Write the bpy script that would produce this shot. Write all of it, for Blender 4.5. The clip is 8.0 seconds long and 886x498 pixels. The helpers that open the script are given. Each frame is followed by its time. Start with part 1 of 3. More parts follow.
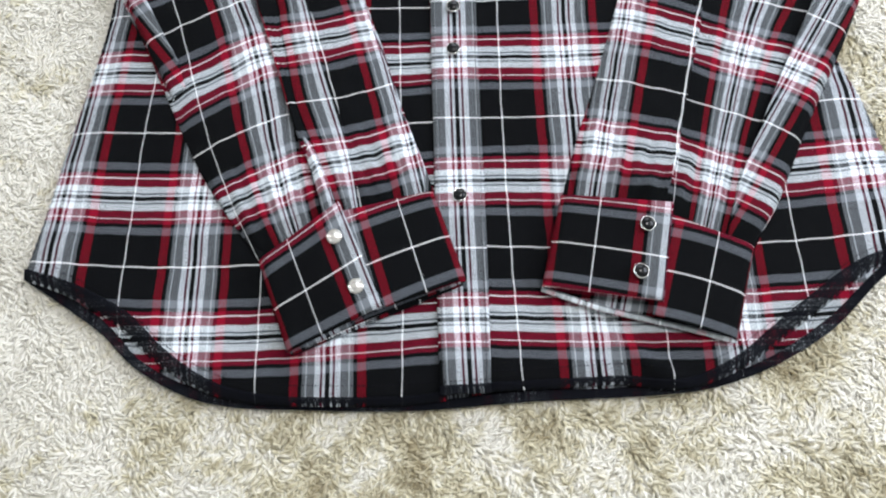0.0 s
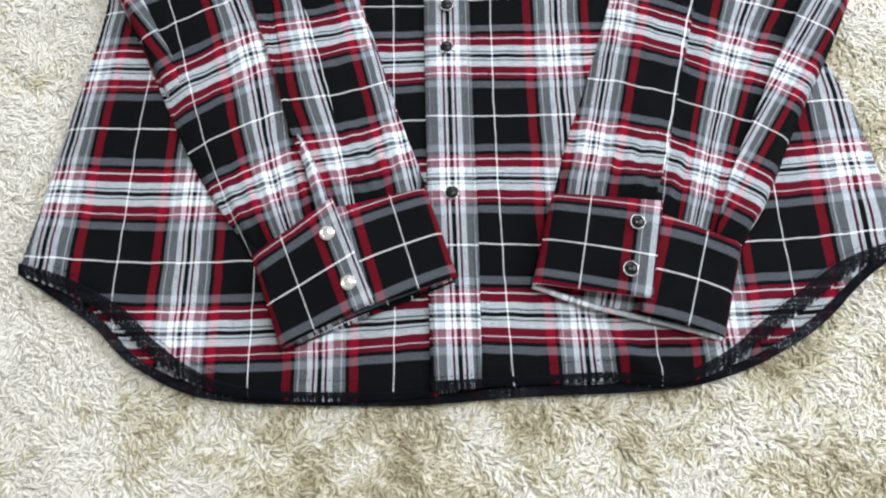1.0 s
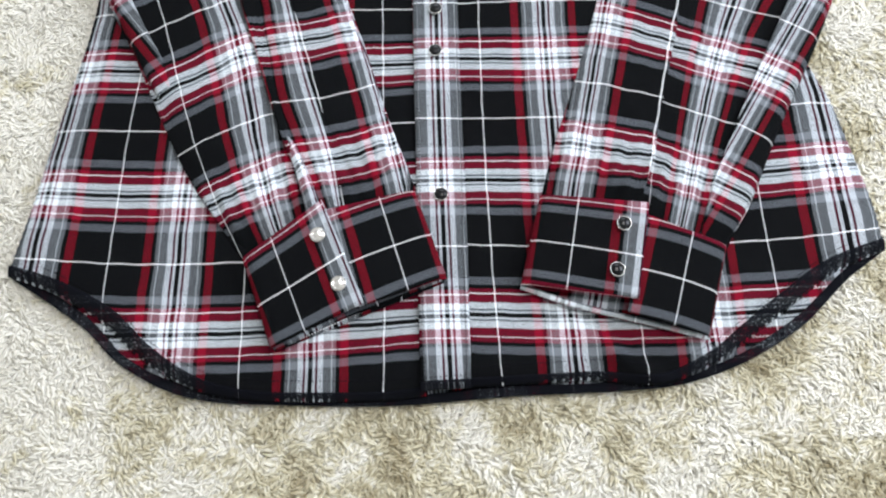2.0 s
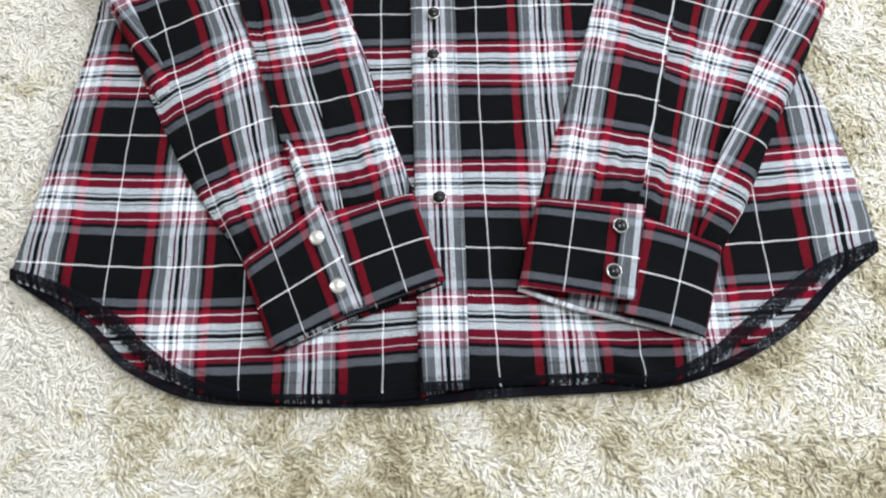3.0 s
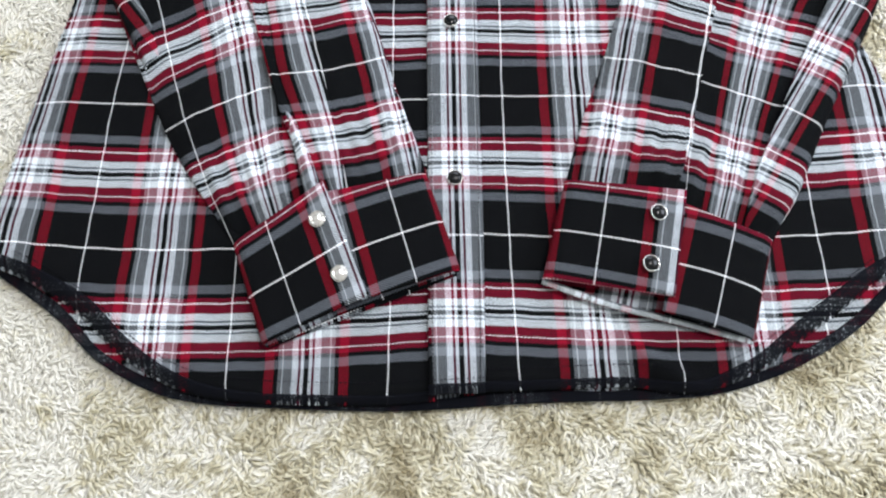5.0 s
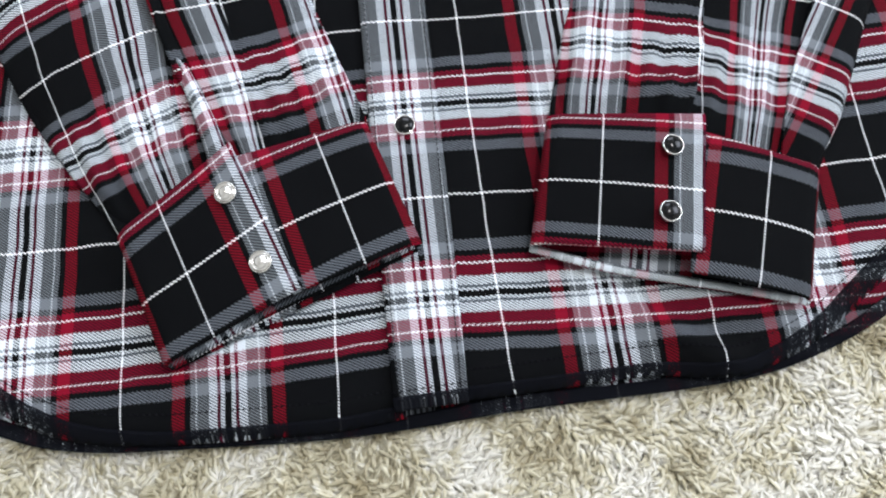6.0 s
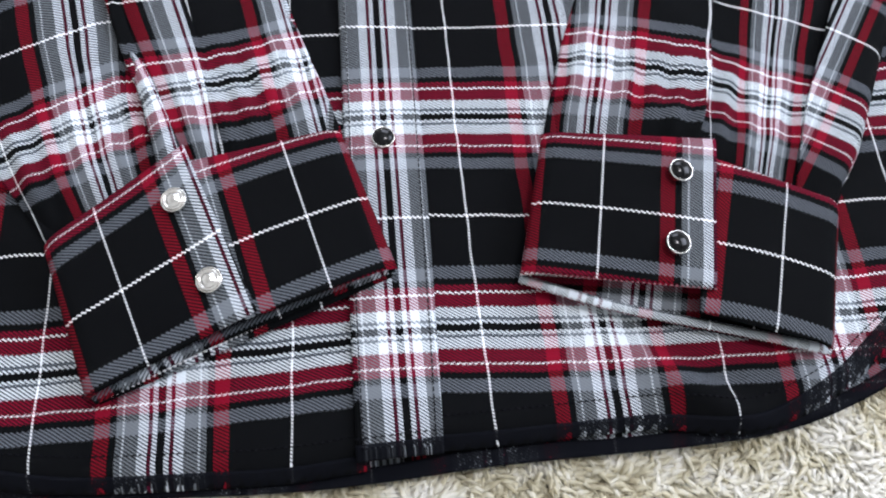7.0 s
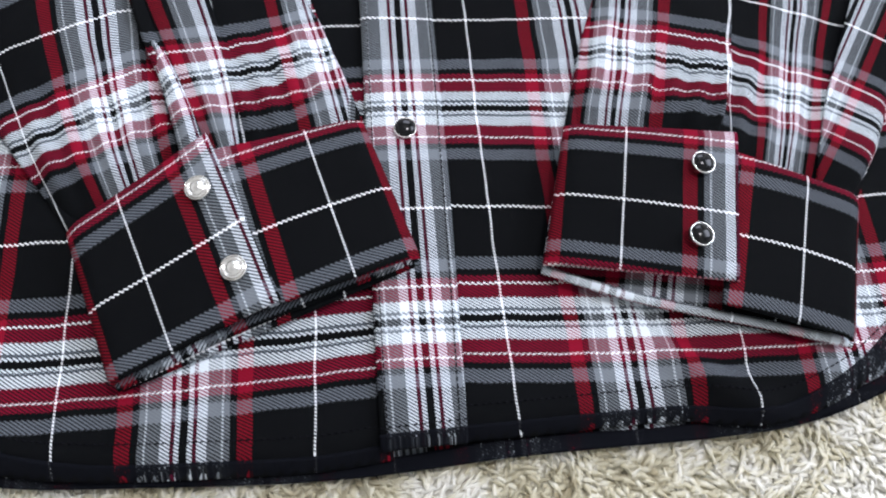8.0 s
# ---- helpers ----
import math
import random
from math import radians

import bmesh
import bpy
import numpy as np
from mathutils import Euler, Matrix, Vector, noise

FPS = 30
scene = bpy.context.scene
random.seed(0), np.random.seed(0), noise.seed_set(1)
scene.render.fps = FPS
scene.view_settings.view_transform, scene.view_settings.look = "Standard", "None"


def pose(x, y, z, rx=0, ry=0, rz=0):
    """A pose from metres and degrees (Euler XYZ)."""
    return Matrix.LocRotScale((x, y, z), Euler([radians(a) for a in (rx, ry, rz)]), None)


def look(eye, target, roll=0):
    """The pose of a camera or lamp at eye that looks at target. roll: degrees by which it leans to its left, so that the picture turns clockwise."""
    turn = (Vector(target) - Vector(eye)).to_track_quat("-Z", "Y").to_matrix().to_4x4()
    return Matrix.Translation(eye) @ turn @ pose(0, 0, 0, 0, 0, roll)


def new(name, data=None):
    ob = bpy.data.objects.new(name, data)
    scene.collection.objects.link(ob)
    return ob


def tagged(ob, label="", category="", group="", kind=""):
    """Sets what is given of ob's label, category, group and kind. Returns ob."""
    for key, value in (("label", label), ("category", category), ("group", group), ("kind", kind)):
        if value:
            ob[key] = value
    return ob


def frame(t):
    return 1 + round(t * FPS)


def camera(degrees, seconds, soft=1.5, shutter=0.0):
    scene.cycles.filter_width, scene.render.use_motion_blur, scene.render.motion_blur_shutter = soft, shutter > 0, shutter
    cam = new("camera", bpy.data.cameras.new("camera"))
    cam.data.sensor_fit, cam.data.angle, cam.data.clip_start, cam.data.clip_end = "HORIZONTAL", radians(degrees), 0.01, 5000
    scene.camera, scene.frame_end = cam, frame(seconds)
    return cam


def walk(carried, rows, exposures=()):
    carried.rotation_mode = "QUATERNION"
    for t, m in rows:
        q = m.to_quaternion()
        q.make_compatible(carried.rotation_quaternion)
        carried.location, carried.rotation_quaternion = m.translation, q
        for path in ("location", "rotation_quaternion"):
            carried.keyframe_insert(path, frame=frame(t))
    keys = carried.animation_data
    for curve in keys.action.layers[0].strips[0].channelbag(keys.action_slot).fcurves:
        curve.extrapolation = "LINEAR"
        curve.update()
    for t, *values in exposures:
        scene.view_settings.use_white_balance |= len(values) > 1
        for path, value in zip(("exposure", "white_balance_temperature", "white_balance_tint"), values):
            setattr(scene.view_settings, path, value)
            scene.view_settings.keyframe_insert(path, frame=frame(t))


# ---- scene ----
FOV = 61.06
cam = camera(FOV, 8.0, soft=2.15)
# seconds, eye x y z, degrees below the horizon, heading, roll
ROWS = [
    (0, -0.0080, -0.1418, 0.4848, 72.83, 2.49, -4.23),
    (0.5, -0.0067, -0.1418, 0.4867, 72.87, 1.97, -3.36),
    (1, -0.0067, -0.1431, 0.4893, 73.10, 0.96, -2.44),
    (1.5, -0.0065, -0.1436, 0.4913, 73.13, -0.98, -0.67),
    (3, -0.0068, -0.1457, 0.4983, 72.85, -2.36, 0.52),
    (3.5, -0.0085, -0.1466, 0.4980, 72.73, -3.02, 1.01),
    (4, -0.0086, -0.1464, 0.4965, 72.92, -3.11, 1.19),
    (4.5, -0.0100, -0.1390, 0.4932, 73.33, -2.88, 1.66),
    (4.7, -0.0126, -0.1426, 0.4769, 72.66, -0.77, 0.82),
    (5.8, -0.0034, -0.1198, 0.3610, 72.92, -2.48, -2.96),
    (6, -0.0039, -0.1187, 0.3421, 73.31, -7.81, 1.69),
    (6.2, -0.0041, -0.1190, 0.3331, 72.90, -7.73, 2.97),
    (6.4, -0.0032, -0.1188, 0.3202, 72.04, -8.84, 5.85),
    (6.5, -0.0028, -0.1189, 0.3163, 71.34, -9.90, 6.74),
    (6.8, -0.0044, -0.1189, 0.3079, 68.76, -12.71, 8.28),
    (7, -0.0060, -0.1185, 0.3003, 68.69, -13.21, 9.09),
    (7.2, -0.0093, -0.1183, 0.2994, 68.48, -13.10, 9.88),
    (7.5, -0.0124, -0.1182, 0.2997, 67.90, -15.36, 11.93),
    (7.8, -0.0148, -0.1201, 0.2978, 67.63, -15.91, 12.17),
    (8, -0.0176, -0.1217, 0.2978, 68.46, -14.48, 10.68),
]
walk(cam, [(t, pose(x, y, z, 90 - down, 0, head) @ pose(0, 0, 0, 0, 0, roll)) for t, x, y, z, down, head, roll in ROWS],
     [(0.0, 0.29, 6100, 13), (4.7, 0.36, 6100, 13), (6.0, 0.22, 6030, 13.5), (7.0, 0.21, 5910, 16.5), (8.0, 0.26, 5910, 16.5)])

# ---------------- light ----------------
world = bpy.data.worlds.new("sky")
scene.world = world
world.use_nodes = True
wn = world.node_tree.nodes
sky = wn.new("ShaderNodeTexSky")
sky.sky_type = "NISHITA"
sky.sun_disc = False
sky.sun_elevation, sky.sun_rotation = radians(40), radians(60)
wn["Background"].inputs["Strength"].default_value = 0.1
world.node_tree.links.new(sky.outputs[0], wn["Background"].inputs["Color"])


def area_lamp(name, m, sx, sy, watts, colour):
    data = bpy.data.lights.new(name, "AREA")
    data.shape, data.size, data.size_y, data.energy, data.color = "RECTANGLE", sx, sy, watts, colour
    ob = new(name, data)
    ob.matrix_world = m
    return ob


# daylight lamps in added, unseen window openings, and an unseen lamp under the ceiling
area_lamp("unseen_window_light", look((1.96, 0.5, 1.5), (0, 0.1, 0.2)), 1.3, 1.3, 46, (0.92, 0.97, 1.0))
area_lamp("unseen_window_light", look((0.5, 2.46, 1.55), (0.1, 0, 0.2)), 1.5, 1.2, 40, (0.95, 0.98, 1.0))
area_lamp("ceiling_lamp_light", look((0.5, 0.3, 2.3), (0.5, 0.3, 0)), 0.4, 0.4, 27, (1.0, 0.95, 0.88))


# ---------------- materials ----------------
def material(name):
    m = bpy.data.materials.new(name)
    m.use_nodes = True
    return m, m.node_tree.nodes, m.node_tree.links, m.node_tree.nodes["Principled BSDF"]


def math_node(nt, op, a, b=None, c=None):
    n = nt.nodes.new("ShaderNodeMath")
    n.operation = op
    for i, v in enumerate((a, b, c)):
        if v is None:
            continue
        if isinstance(v, (int, float)):
            n.inputs[i].default_value = v
        else:
            nt.links.new(v, n.inputs[i])
    return n.outputs[0]


BLACK, GREY, LIGHT, WHITE = (0.0026, 0.0029, 0.0034), (0.136, 0.150, 0.164), (0.61, 0.67, 0.71), (0.95, 0.96, 0.97)
RED, WEFT_RED, WEFT_GREY = (0.148, 0.0036, 0.0110), (0.156, 0.0042, 0.0185), (0.108, 0.120, 0.138)
WARP_WHITE = (0.80, 0.82, 0.84)
WARP_LIGHT = (0.55, 0.60, 0.65)
DEEP, THIN, PALE = (0.070, 0.004, 0.018), (0.11, 0.13, 0.155), (0.42, 0.46, 0.49)
# stripe order from the middle of the grey block (0) to the white line (0.5), as (start, yarn)
WARP = [(0, BLACK), (0.0135, WARP_LIGHT), (0.033, DEEP), (0.0505, WARP_LIGHT), (0.0885, GREY), (0.141, PALE), (0.149, GREY), (0.173, BLACK),
        (0.203, RED), (0.261, BLACK), (0.4930, WARP_WHITE)]
WEFT = [(0, BLACK), (0.013, LIGHT), (0.031, THIN), (0.041, LIGHT), (0.086, WEFT_RED), (0.1460, WHITE), (0.1550, WEFT_RED), (0.185, BLACK),
        (0.213, WEFT_GREY), (0.268, BLACK), (0.4922, WHITE)]
PERIOD = 0.0918
ENDS, PICKS, UNDER, SHADE_GAMMA = 184, 284, 0.13, 1.4


def plaid(name, overlock=0.0):
    m, nodes, links, bsdf = material(name)
    nt = m.node_tree
    uv = nodes.new("ShaderNodeUVMap")
    uv.uv_map = "weave"
    sep = nodes.new("ShaderNodeSeparateXYZ")
    links.new(uv.outputs[0], sep.inputs[0])
    u, v = sep.outputs[0], sep.outputs[1]

    def stripes(c, table):
        d = math_node(nt, "ABSOLUTE", math_node(nt, "SUBTRACT", math_node(nt, "FRACT", c), 0.5))
        ramp = nodes.new("ShaderNodeValToRGB")
        ramp.color_ramp.interpolation = "CONSTANT"
        e = ramp.color_ramp.elements
        while len(e) > 1:
            e.remove(e[-1])
        e[0].position, e[0].color = 0, (*[c ** (1 / SHADE_GAMMA) for c in table[0][1]], 1)
        for start, colour in table[1:]:
            k = e.new(start)
            k.color = (*[c ** (1 / SHADE_GAMMA) for c in colour], 1)
        links.new(d, ramp.inputs[0])
        return ramp.outputs[0]

    # 2/2 twill: each yarn, a third to half a millimetre wide, floats over two and dives under two
    fibre = nodes.new("ShaderNodeTexNoise")
    fibre.inputs["Scale"].default_value = 160
    fibre.inputs["Detail"].default_value = 3
    links.new(uv.outputs[0], fibre.inputs["Vector"])
    wob = math_node(nt, "MULTIPLY", math_node(nt, "SUBTRACT", fibre.outputs["Fac"], 0.5), 0.5)
    ends = math_node(nt, "ADD", math_node(nt, "MULTIPLY", u, ENDS), wob)
    picks = math_node(nt, "ADD", math_node(nt, "MULTIPLY", v, PICKS), wob)
    turn = math_node(nt, "FRACT", math_node(nt, "MULTIPLY", math_node(nt, "ADD", math_node(nt, "FLOOR", ends), math_node(nt, "FLOOR", picks)), 0.25))
    over_warp = math_node(nt, "GREATER_THAN", turn, 0.4)
    crown_u = math_node(nt, "SINE", math_node(nt, "MULTIPLY", math_node(nt, "FRACT", ends), math.pi))
    crown_v = math_node(nt, "SINE", math_node(nt, "MULTIPLY", math_node(nt, "FRACT", picks), math.pi))
    crown = nodes.new("ShaderNodeMix")
    links.new(over_warp, crown.inputs[0])
    links.new(crown_u, crown.inputs[2])
    links.new(crown_v, crown.inputs[3])
    mix = nodes.new("ShaderNodeMix")
    mix.data_type = "RGBA"
    links.new(math_node(nt, "ADD", math_node(nt, "MULTIPLY", over_warp, 1 - 2 * UNDER), UNDER), mix.inputs[0])
    links.new(stripes(u, WARP), mix.inputs[6])
    # the floats push the picks up and down in turn
    sway = math_node(nt, "COSINE", math_node(nt, "MULTIPLY", ends, math.pi / 2))
    links.new(stripes(math_node(nt, "ADD", v, math_node(nt, "MULTIPLY", sway, 0.0031)), WEFT), mix.inputs[7])
    # gamma darkens mixed yarns: shade in the gaps and contrast put into the colour
    gap_shade = nodes.new("ShaderNodeGamma")
    gap_shade.inputs[1].default_value = SHADE_GAMMA
    links.new(mix.outputs[2], gap_shade.inputs[0])
    colour = gap_shade.outputs[0]
    # worn lightness differences
    big = nodes.new("ShaderNodeTexNoise")
    big.inputs["Scale"].default_value = 9
    big.inputs["Detail"].default_value = 4
    links.new(uv.outputs[0], big.inputs["Vector"])
    hsv = nodes.new("ShaderNodeHueSaturation")
    links.new(math_node(nt, "ADD", math_node(nt, "MULTIPLY", big.outputs["Fac"], 0.24), 0.88), hsv.inputs["Value"])
    links.new(colour, hsv.inputs["Color"])
    colour = hsv.outputs[0]
    if overlock:
        # black thread stitched densely over the edge, leaving short upright flecks of the cloth
        squeeze = nodes.new("ShaderNodeMapping")
        squeeze.inputs["Scale"].default_value = (170, 52, 1)
        links.new(uv.outputs[0], squeeze.inputs["Vector"])
        fleck = nodes.new("ShaderNodeTexNoise")
        fleck.inputs["Scale"].default_value = 1
        fleck.inputs["Detail"].default_value = 4
        links.new(squeeze.outputs[0], fleck.inputs["Vector"])
        cover = nodes.new("ShaderNodeMapRange")
        cover.inputs["From Min"].default_value, cover.inputs["From Max"].default_value = 0.50 + 0.06 * overlock, 0.64 + 0.06 * overlock
        cover.inputs["To Min"].default_value, cover.inputs["To Max"].default_value = 0.02, 0.85
        links.new(fleck.outputs["Fac"], cover.inputs["Value"])
        over = nodes.new("ShaderNodeMix")
        over.data_type = "RGBA"
        over.inputs[6].default_value = (0.0030, 0.0034, 0.0052, 1)
        links.new(cover.outputs[0], over.inputs[0])
        links.new(colour, over.inputs[7])
        colour = over.outputs[2]
    links.new(colour, bsdf.inputs["Base Color"])
    bsdf.inputs["Roughness"].default_value = 0.85
    bsdf.inputs["Specular IOR Level"].default_value = 0.035
    bump = nodes.new("ShaderNodeBump")
    bump.inputs["Strength"].default_value, bump.inputs["Distance"].default_value = 0.3, 0.0002
    links.new(math_node(nt, "ADD", crown.outputs[0], fibre.outputs["Fac"]), bump.inputs["Height"])
    links.new(bump.outputs[0], bsdf.inputs["Normal"])
    return m


def simple(name, colour, rough, metal=0.0, noise_scale=300.0, vary=0.15, relief=0.0002):
    m, nodes, links, bsdf = material(name)
    co = nodes.new("ShaderNodeTexCoord")
    n = nodes.new("ShaderNodeTexNoise")
    n.inputs["Scale"].default_value, n.inputs["Detail"].default_value = noise_scale, 5
    links.new(co.outputs["Object"], n.inputs["Vector"])
    ramp = nodes.new("ShaderNodeValToRGB")
    e = ramp.color_ramp.elements
    e[0].position, e[1].position = 0.3, 0.7
    e[0].color = (*[c * (1 - vary) for c in colour], 1)
    e[1].color = (*[min(1, c * (1 + vary)) for c in colour], 1)
    links.new(n.outputs["Fac"], ramp.inputs[0])
    links.new(ramp.outputs[0], bsdf.inputs["Base Color"])
    bsdf.inputs["Roughness"].default_value, bsdf.inputs["Metallic"].default_value = rough, metal
    if relief:
        b = nodes.new("ShaderNodeBump")
        b.inputs["Strength"].default_value, b.inputs["Distance"].default_value = 0.3, relief
        links.new(n.outputs["Fac"], b.inputs["Height"])
        links.new(b.outputs[0], bsdf.inputs["Normal"])
    return m


def carpet_material(name, loose):
    m, nodes, links, bsdf = material(name)
    nt = m.node_tree
    geo = nodes.new("ShaderNodeNewGeometry")
    patch = nodes.new("ShaderNodeTexNoise")
    patch.inputs["Scale"].default_value, patch.inputs["Detail"].default_value, patch.inputs["Roughness"].default_value = 16, 5, 0.62
    links.new(geo.outputs["Position"], patch.inputs["Vector"])
    fine = nodes.new("ShaderNodeTexNoise")
    fine.inputs["Scale"].default_value, fine.inputs["Detail"].default_value = 420, 3
    links.new(geo.outputs["Position"], fine.inputs["Vector"])
    part_random = geo.outputs["Random Per Island"] if loose else fine.outputs["Fac"]
    mixed = math_node(nt, "ADD", math_node(nt, "SUBTRACT", math_node(nt, "MULTIPLY", patch.outputs["Fac"], 2.1), 0.475), math_node(nt, "MULTIPLY", part_random, 0.24))
    tuft = nodes.new("ShaderNodeTexNoise")
    tuft.inputs["Scale"].default_value, tuft.inputs["Detail"].default_value = 62, 3
    links.new(geo.outputs["Position"], tuft.inputs["Vector"])
    mixed = math_node(nt, "ADD", mixed, math_node(nt, "MULTIPLY", math_node(nt, "SUBTRACT", tuft.outputs["Fac"], 0.5), 0.55))
    mixed = math_node(nt, "ADD", mixed, math_node(nt, "MULTIPLY", fine.outputs["Fac"], 0.22))
    clump = nodes.new("ShaderNodeTexNoise")
    clump.inputs["Scale"].default_value, clump.inputs["Detail"].default_value = 150, 1
    links.new(geo.outputs["Position"], clump.inputs["Vector"])
    mixed = math_node(nt, "ADD", mixed, math_node(nt, "MULTIPLY", math_node(nt, "SUBTRACT", clump.outputs["Fac"], 0.5), 0.65))
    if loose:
        # the pile gets paler to both sides, away from x = 0.05
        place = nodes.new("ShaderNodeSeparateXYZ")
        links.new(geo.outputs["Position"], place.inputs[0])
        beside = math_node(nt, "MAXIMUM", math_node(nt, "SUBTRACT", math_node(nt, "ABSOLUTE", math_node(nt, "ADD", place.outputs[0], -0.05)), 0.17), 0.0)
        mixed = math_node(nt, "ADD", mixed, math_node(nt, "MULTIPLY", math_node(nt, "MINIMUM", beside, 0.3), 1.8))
    ramp = nodes.new("ShaderNodeValToRGB")
    e = ramp.color_ramp.elements
    e[0].position, e[0].color = 0.34, (0.47, 0.41, 0.265, 1)
    e[1].position, e[1].color = 1.15, (0.925, 0.91, 0.845, 1)
    k = e.new(0.68)
    k.color = (0.75, 0.71, 0.545, 1)
    k = e.new(0.86)
    k.color = (0.87, 0.845, 0.735, 1)
    e[-1].position = 1.0
    links.new(mixed, ramp.inputs[0])
    if loose:
        links.new(ramp.outputs[0], bsdf.inputs["Base Color"])
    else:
        # the woven ground's value is halved, putting the pile's self-shadowing into its colour
        pile_shade = nodes.new("ShaderNodeHueSaturation")
        pile_shade.inputs["Value"].default_value = 0.5
        links.new(ramp.outputs[0], pile_shade.inputs["Color"])
        links.new(pile_shade.outputs[0], bsdf.inputs["Base Color"])
    bsdf.inputs["Roughness"].default_value = 0.7
    bsdf.inputs["Specular IOR Level"].default_value = 0.2
    if loose:
        # light passes through the thin fibres
        thin = nodes.new("ShaderNodeBsdfTranslucent")
        both = nodes.new("ShaderNodeMixShader")
        both.inputs[0].default_value = 0.55
        links.new(ramp.outputs[0], thin.inputs["Color"])
        links.new(bsdf.outputs[0], both.inputs[1])
        links.new(thin.outputs[0], both.inputs[2])
        links.new(both.outputs[0], nodes["Material Output"].inputs["Surface"])
    if not loose:
        b = nodes.new("ShaderNodeBump")
        b.inputs["Strength"].default_value, b.inputs["Distance"].default_value = 0.5, 0.003
        links.new(fine.outputs["Fac"], b.inputs["Height"])
        links.new(b.outputs[0], bsdf.inputs["Normal"])
    return m


CLOTH = plaid("plaid_twill")
EDGE = plaid("plaid_overlocked_edge", 1.2)
TAIL = plaid("plaid_black_sewn_edge", 1.5)
THREAD = simple("black_thread", (0.0045, 0.0045, 0.006), 0.95)
ROSE = simple("rose_thread", (0.17, 0.055, 0.07), 0.9)
SILVER = simple("silver_metal", (0.78, 0.77, 0.74), 0.24, 1.0, 500, 0.08, 0.00005)
BLACK_CAP = simple("black_enamel", (0.004, 0.0045, 0.005), 0.13, 0.0, 200, 0.2, 0)
BLACK_CAP.node_tree.nodes["Principled BSDF"].inputs["Specular IOR Level"].default_value = 0.2
THREAD.node_tree.nodes["Principled BSDF"].inputs["Specular IOR Level"].default_value = 0.03
PEARL = simple("silvery_cap", (0.66, 0.65, 0.63), 0.2, 0.95, 350, 0.10, 0.00004)
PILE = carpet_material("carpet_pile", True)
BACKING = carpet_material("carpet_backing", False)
PAINT = simple("wall_paint", (0.78, 0.77, 0.74), 0.85, 0, 40, 0.03, 0.0006)


# ---------------- mesh helpers ----------------
def from_data(name, verts, faces, mat, parent=None, label="", uvs=None, smooth=True):
    me = bpy.data.meshes.new(name)
    me.from_pydata(verts, [], faces)
    if uvs is not None:
        layer = me.uv_layers.new(name="weave")
        idx = np.empty(len(me.loops), dtype=np.int32)
        me.loops.foreach_get("vertex_index", idx)
        layer.data.foreach_set("uv", np.asarray(uvs, dtype=np.float32)[idx].ravel())
    me.materials.append(mat)
    if smooth:
        me.polygons.foreach_set("use_smooth", [True] * len(me.polygons))
    ob = new(name, me)
    if parent:
        ob.parent = parent
    if label:
        tagged(ob, label)
    return ob


def part(name, bm, mat, parent, label=""):
    me = bpy.data.meshes.new(name)
    bm.to_mesh(me)
    bm.free()
    me.materials.append(mat)
    me.polygons.foreach_set("use_smooth", [True] * len(me.polygons))
    ob = new(name, me)
    ob.parent = parent
    if label:
        tagged(ob, label)
    return ob


def curve_points(pts, n):
    """n points at even steps along a smooth line through pts."""
    p = np.array(pts, dtype=float)
    q = np.vstack([2 * p[0] - p[1], p, 2 * p[-1] - p[-2]])
    out = []
    for i in range(1, len(q) - 2):
        t = np.linspace(0, 1, 24, endpoint=False)[:, None]
        a, b, c, d = q[i - 1], q[i], q[i + 1], q[i + 2]
        out.append(0.5 * (2 * b + (c - a) * t + (2 * a - 5 * b + 4 * c - d) * t ** 2 + (3 * b - a - 3 * c + d) * t ** 3))
    out = np.vstack(out + [p[-1:]])
    s = np.concatenate([[0], np.cumsum(np.linalg.norm(np.diff(out, axis=0), axis=1))])
    at = np.linspace(0, s[-1], n)
    return np.stack([np.interp(at, s, out[:, k]) for k in range(out.shape[1])], 1)


def patch_between(bottom, top, left, right, ns, nt):
    """A grid of plan points (nt+1, ns+1, 2) bounded by four smooth lines."""
    b, t = curve_points(bottom, ns + 1), curve_points(top, ns + 1)
    l, r = curve_points(left, nt + 1), curve_points(right, nt + 1)
    s, k = np.linspace(0, 1, ns + 1)[None, :, None], np.linspace(0, 1, nt + 1)[:, None, None]
    flat = (1 - s) * (1 - k) * b[0] + s * (1 - k) * b[-1] + (1 - s) * k * t[0] + s * k * t[-1]
    return (1 - k) * b[None] + k * t[None] + (1 - s) * l[:, None] + s * r[:, None] - flat


TOP = 0.19


def weave(cu, cv, slope=0.0):
    """Where a place of the plan lies in the cloth, in pattern repeats: two smooth polynomials; above TOP the cloth runs on straight."""
    def poly(c, x, y):
        x, y, n, k, out = x * 5, y * 5, 0, 0, 0
        for value in c:
            out = out + value * x ** (n - k) * y ** k
            k += 1
            if k > n:
                n, k = n + 1, 0
        return out

    def where(x, y):
        past = np.maximum(y - TOP, 0)
        xs, ys = x - slope * past, np.minimum(y, TOP)
        return np.stack([poly(cu, xs, ys), poly(cv, xs, ys) + past / PERIOD * math.hypot(1, slope)], -1)
    return where


def hemmed(where):
    """The same lie of the cloth, turned under before its next white line."""
    def there(x, y):
        uv = where(x, y)
        return np.stack([uv[..., 0], np.maximum(uv[..., 1], -0.955)], -1)
    return there


def ripple(x, y, scale, amount):
    """Soft unevenness of lying cloth."""
    return amount * (np.sin(x * scale + 1.7 * np.sin(y * scale * 0.6 + 0.4)) * np.cos(y * scale * 0.8 - 0.9 * np.sin(x * scale * 0.5)))


